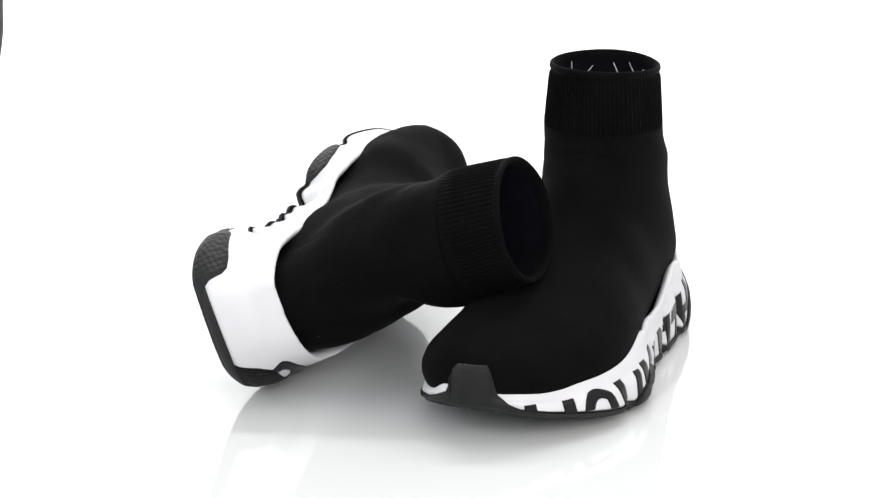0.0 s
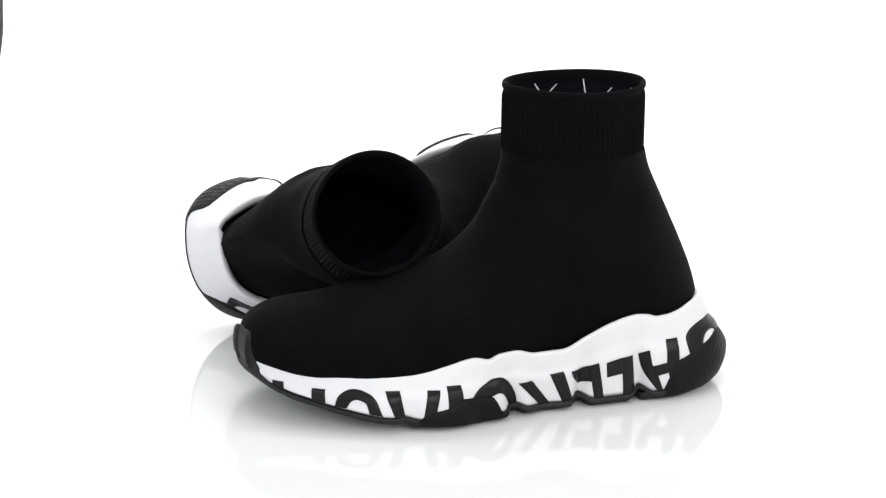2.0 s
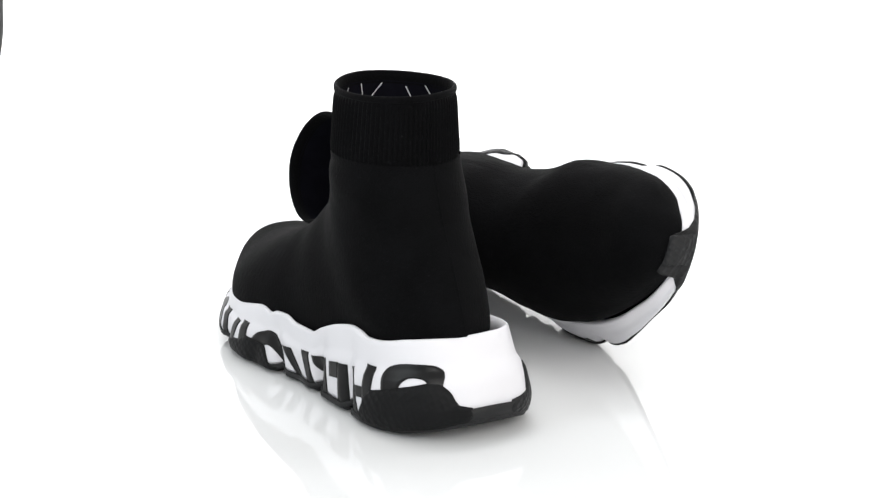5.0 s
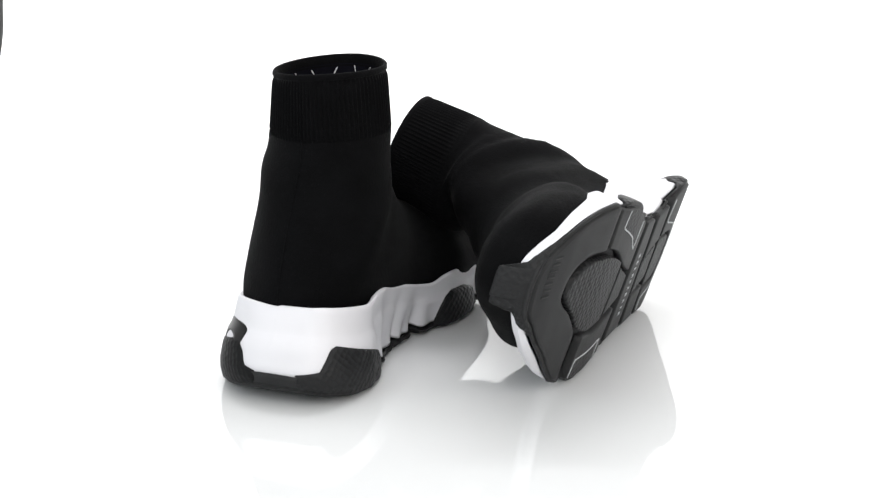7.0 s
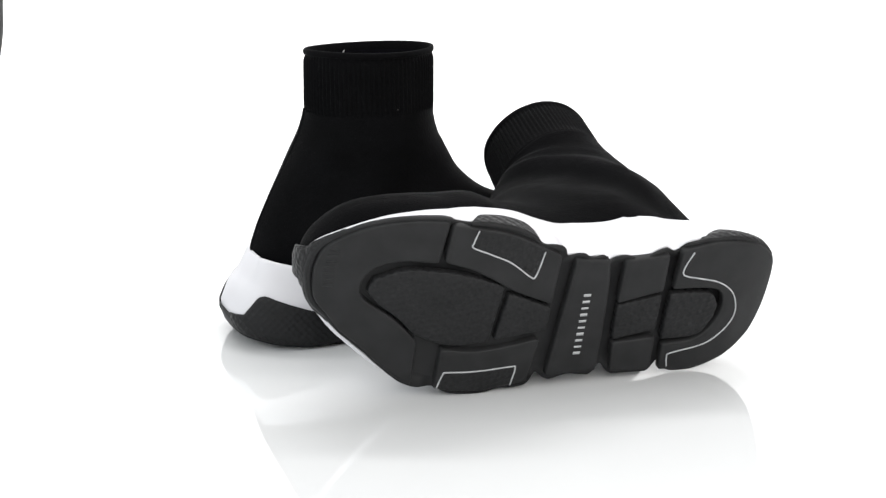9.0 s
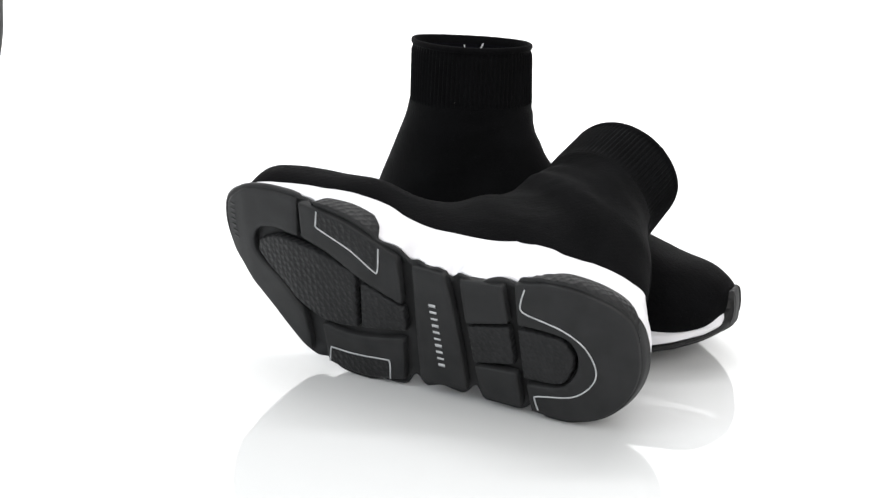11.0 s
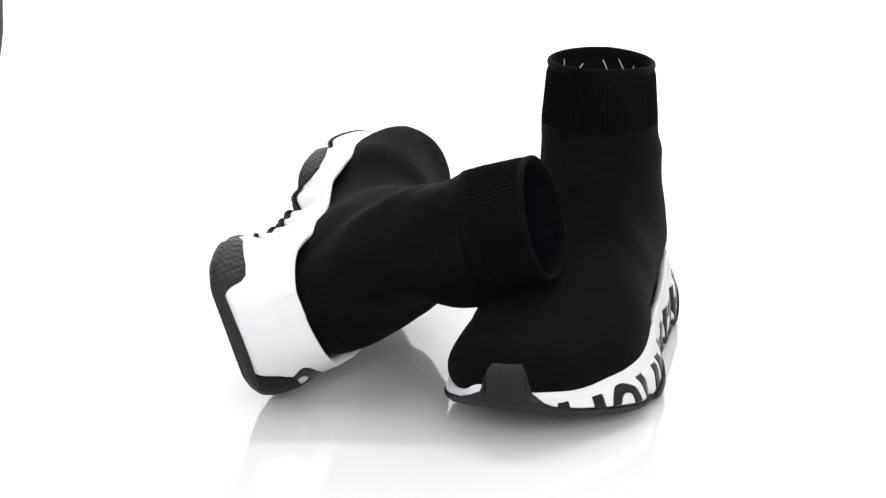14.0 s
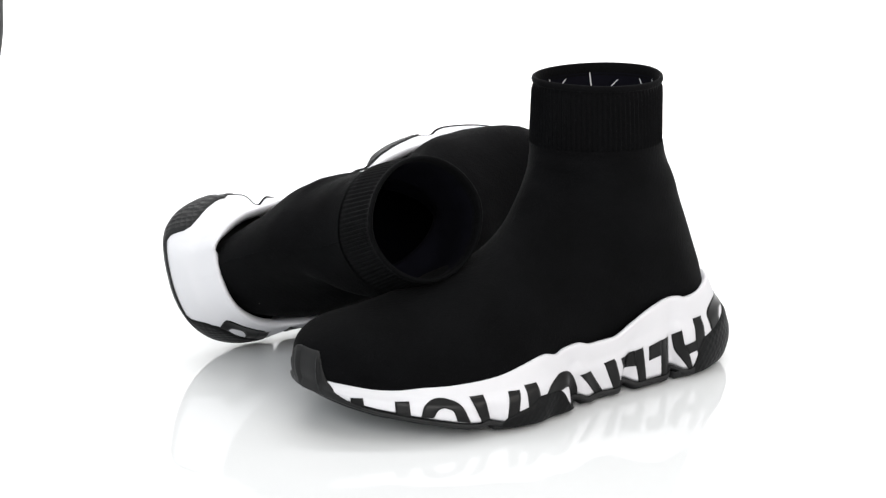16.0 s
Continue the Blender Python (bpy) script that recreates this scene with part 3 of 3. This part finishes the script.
    shoe.pod("tread_pad", out, edge(at_x(220, "outer"), at_x(216, "inner"), 0.5, 24), [(220.5, 30), (223, 24), (236.5, 15), (248, 9), (256, 0), (256.5, -11), (250, -20.5), (237, -26), (218.5, -27)], n=60)
    shoe.pod("tread_pad", out, [(180, 22.5), (200.5, 25.5), (219, 21), (232, 12.3), (243, 5.5), (251.5, -4)], [(178.5, -13), (191.5, -16.8), (204, -19.2), (219, -20), (235, -18.7), (249.5, -11)], 0.2, DIMPLE, n=40)
    shoe.pod("tread_pad", out, [(146.5, 14.5), (175, 21)], [(147, 1), (173, -8)], 0.2, DIMPLE)
    shoe.pod("tread_pad", out, edge(at_x(213, "inner"), at_x(147, "inner"), 2.2, 16), [(213.5, -28), (195, -23.5), (170, -11.5), (147.5, -3.5)], 0.4, n=40)
    shoe.pod("tread_pad", out, edge(at_x(150, "outer"), at_x(205, "outer"), 2.2, 16), [(149, 22.5), (166, 27), (186, 31), (204.5, 30.5)], 0.4, n=40)
    shoe.pod("tread_pad", out, [(137.2, -31), (137.5, 9), (137.5, 46)], [(118.5, -31), (115, -15), (111, 16), (108.5, 43)], 0.4, n=24)
    for a, b, c, d in (((107, -31), (105, -4), (82, -34.5), (79.8, -12)), ((104, -0.5), (101.5, 21.5), (79.5, -7.5), (77.2, 14.5)), ((100.8, 25), (97, 44), (76, 21.5), (73.5, 42.5))):
        mid_block = a[1] == -0.5
        shoe.pod("tread_pad", out, [a, b], [c, d], 0.0 if mid_block else 0.4, DIMPLE if mid_block else RUBBER, n=12)
    shoe.pod("tread_pad", out, edge(at_x(67, "outer"), 0, 1.2, 12)[:-1] + edge(N_EDGE, at_x(73, "inner"), 1.2, 12), [(68, 26.5), (48, 22), (37.5, 9), (36.5, -4), (43, -13), (57, -14.5), (72, -13.5)], 0.4, n=60)
    shoe.pod("tread_pad", out, [(70, 21.5), (55, 20), (46.5, 16.5), (41.5, 7)], [(72, -8.8), (57, -9.4), (47, -8.5), (41, -1)], 0.0, DIMPLE)
    shoe.pod("tread_pad", out, edge(at_x(199, "inner"), at_x(160, "inner"), 2.6), [(200.5, -39), (185, -34), (163, -23.5)], 0.6, DIMPLE)
    shoe.pod("tread_pad", out, edge(at_x(160, "outer"), at_x(201, "outer"), 2.6), [(160, 41.5), (183, 45), (200, 46.5)], 0.6, DIMPLE)
    # thin grey lines and a row of plain grey bars
    for pts in ([(67, -38), (70, -28.5), (69, -22.5), (57, -20.3), (45, -18), (34.5, -12), (28.6, -4.7), (25.7, 3.5), (27, 11), (32.5, 18.7), (42, 25.5), (62, 31.5), (63.8, 34.5), (62, 41)],
                [(200, -49), (201.5, -41), (201, -38), (190, -34.3), (177, -29.4), (164.5, -21), (161, -21.5), (159, -37)], [(203, 56), (201, 46), (198.5, 44.8), (184, 43.6), (162.5, 40.2), (158.7, 41), (159.2, 53)]):
        shoe.line("grey_line", out, pts, 0.8, GREY_INK, 0.85)
    for k in range(10):
        y = 30.8 - k * 4.4
        x = 123 + (30.8 - y) * 0.085
        shoe.line("grey_bar", out, [(x - 2.2, y), (x + 2.2, y + 0.3)], (1.8, 1.2, 1.5)[k % 3], GREY_INK, 0.7)
    # ridges moulded under the tip of the toe
    for k in range(7):
        y = -27 + k * 3.8
        x = 277.5 - abs(y + 14) * 0.14
        shoe.line("grip_ridge", out, [(x - 3, y), (x + 3.5, y + 1.2)], 1.5, RUBBER, 0.3)


def build_shoe(side, label, cuff):
    base = new("sock_sneaker")
    base.empty_display_size = 0.05
    shoe = Shoe(side, (cuff[-1] - 0.25) / 0.75)
    build_sole(shoe, base)
    build_sock(shoe, base, *cuff)
    return tagged(base, label, "sneaker", "pair of sneakers")


# ---- setting ----
def build_sweep():
    """White paper sweep: floor that curves up into the back wall."""
    bm = bmesh.new()
    prof = [(-3.2, -0.012), (-1.0, -0.012), (1.6, -0.012)]
    for k in range(1, 13):
        a = k / 12 * math.pi / 2
        prof.append((1.6 + 0.9 * math.sin(a), -0.012 + 0.9 * (1 - math.cos(a))))
    prof.append((2.5, 3.0))
    vs = [[bm.verts.new((x, y, z)) for x in (-3, -1, 1, 3)] for y, z in prof]
    grid_faces(bm, vs)
    ob = link("backdrop", bm, PAPER)
    return tagged(ob, "seamless white paper sweep behind the turntable", "backdrop", kind="structure")


def build_turntable():
    table = new("turntable")
    R = 0.62

    def turned(prof, n=128):
        bm = bmesh.new()
        rings = [[bm.verts.new((r * math.cos(2 * math.pi * k / n), r * math.sin(2 * math.pi * k / n), z)) for k in range(n)] for r, z in prof]
        grid_faces(bm, rings, True)
        return bm, rings

    bm, rings = turned([(0.05, 0.0), (0.3, 0.0), (R - 0.003, 0.0), (R - 0.001, -0.001), (R, -0.003), (R, -0.005)])
    bm.faces.new(rings[0])
    part("platter", bm, ACRYLIC, table, "glossy white acrylic platter", smooth=False)
    bm, rings = turned([(R - 0.002, -0.0051), (R - 0.002, -0.012), (0.1, -0.0119)])
    part("rim", bm, PAPER, table, "matte white rim", smooth=False)
    return tagged(table, "glossy white round turntable turning slowly under the sneakers", "turntable")


def build_dark_edge():
    """A small black dome beside the camera, guessed for an unidentified dark edge."""
    lamp = new("dark_edge_dome")
    c, r = Vector((-0.2198, -0.6, 0.2915)), 0.107
    lamp.location = (c.x, c.y, -0.012)

    def turned(prof, n=48):
        bm = bmesh.new()
        rings = [[bm.verts.new((a * math.cos(2 * math.pi * k / n), a * math.sin(2 * math.pi * k / n), z)) for k in range(n)] for a, z in prof]
        grid_faces(bm, rings, True)
        bm.faces.new(rings[0])
        bm.faces.new(rings[-1])
        return bm

    h = c.z + 0.012
    dome = [(r * math.cos(a), h + r * math.sin(a)) for a in np.linspace(-0.5, 1.45, 16)]
    part("dome_shell", turned(dome[::-1] + [(r * 0.84, h - r * 0.45), (r * 0.5, h + r * 0.1)]), BLACK_FABRIC, lamp, "matte black round dome")
    # pole and round foot are unseen, added to carry the dome
    part("pole", turned([(0.008, h), (0.008, 0.012)]), BLACK_FABRIC, lamp)
    part("foot", turned([(0.02, 0.016), (0.07, 0.012), (0.075, 0.006), (0.075, 0.0)]), BLACK_FABRIC, lamp)
    return tagged(lamp, "small black dome on a pole, standing in for an unidentified dark edge", "lamp")


build_sweep()
build_dark_edge()
turntable = build_turntable()
left_shoe = build_shoe(1, "black knit sock sneaker standing upright on white printed sole", (41.6, 32, (1.0, 0.3, 0, 0, 0, 0), 0.0, 15, 0.25))
right_shoe = build_shoe(-1, "black knit sock sneaker tipped sideways, cuff leaning on its twin", (37, 35, (0, -5.5, -1, -3, 5, 2.0), 0.0, 0, 1.0))


# ---- turning: the table turns clockwise, then stops ----
TURN = -25.257
LEFT_POSE = pose(0.1185, 0.0981, 0.0012, 0, 0, -113.07)
RIGHT_POSE = Matrix(((0.37210, -0.31061, 0.87468, -0.1478), (0.92283, 0.02265, -0.38454, -0.1135), (0.09963, 0.95027, 0.29507, 0.0392), (0, 0, 0, 1))) @ pose(0, 0, -0.0015)


def motions():
    times = [0.5 * k for k in range(32)] + [15.56, 15.62, 16.0]
    angle = lambda t: TURN * t if t < 15.2 else float(np.interp(t, [15.0, 15.5, 15.56, 15.62, 16], [TURN * 15.0, -390.8, -392.1, -392.55, -392.55]))
    for thing, start in ((turntable, Matrix()), (left_shoe, LEFT_POSE), (right_shoe, RIGHT_POSE)):
        walk(thing, [(t, pose(0, 0, 0, 0, 0, angle(t)) @ start) for t in times])


motions()
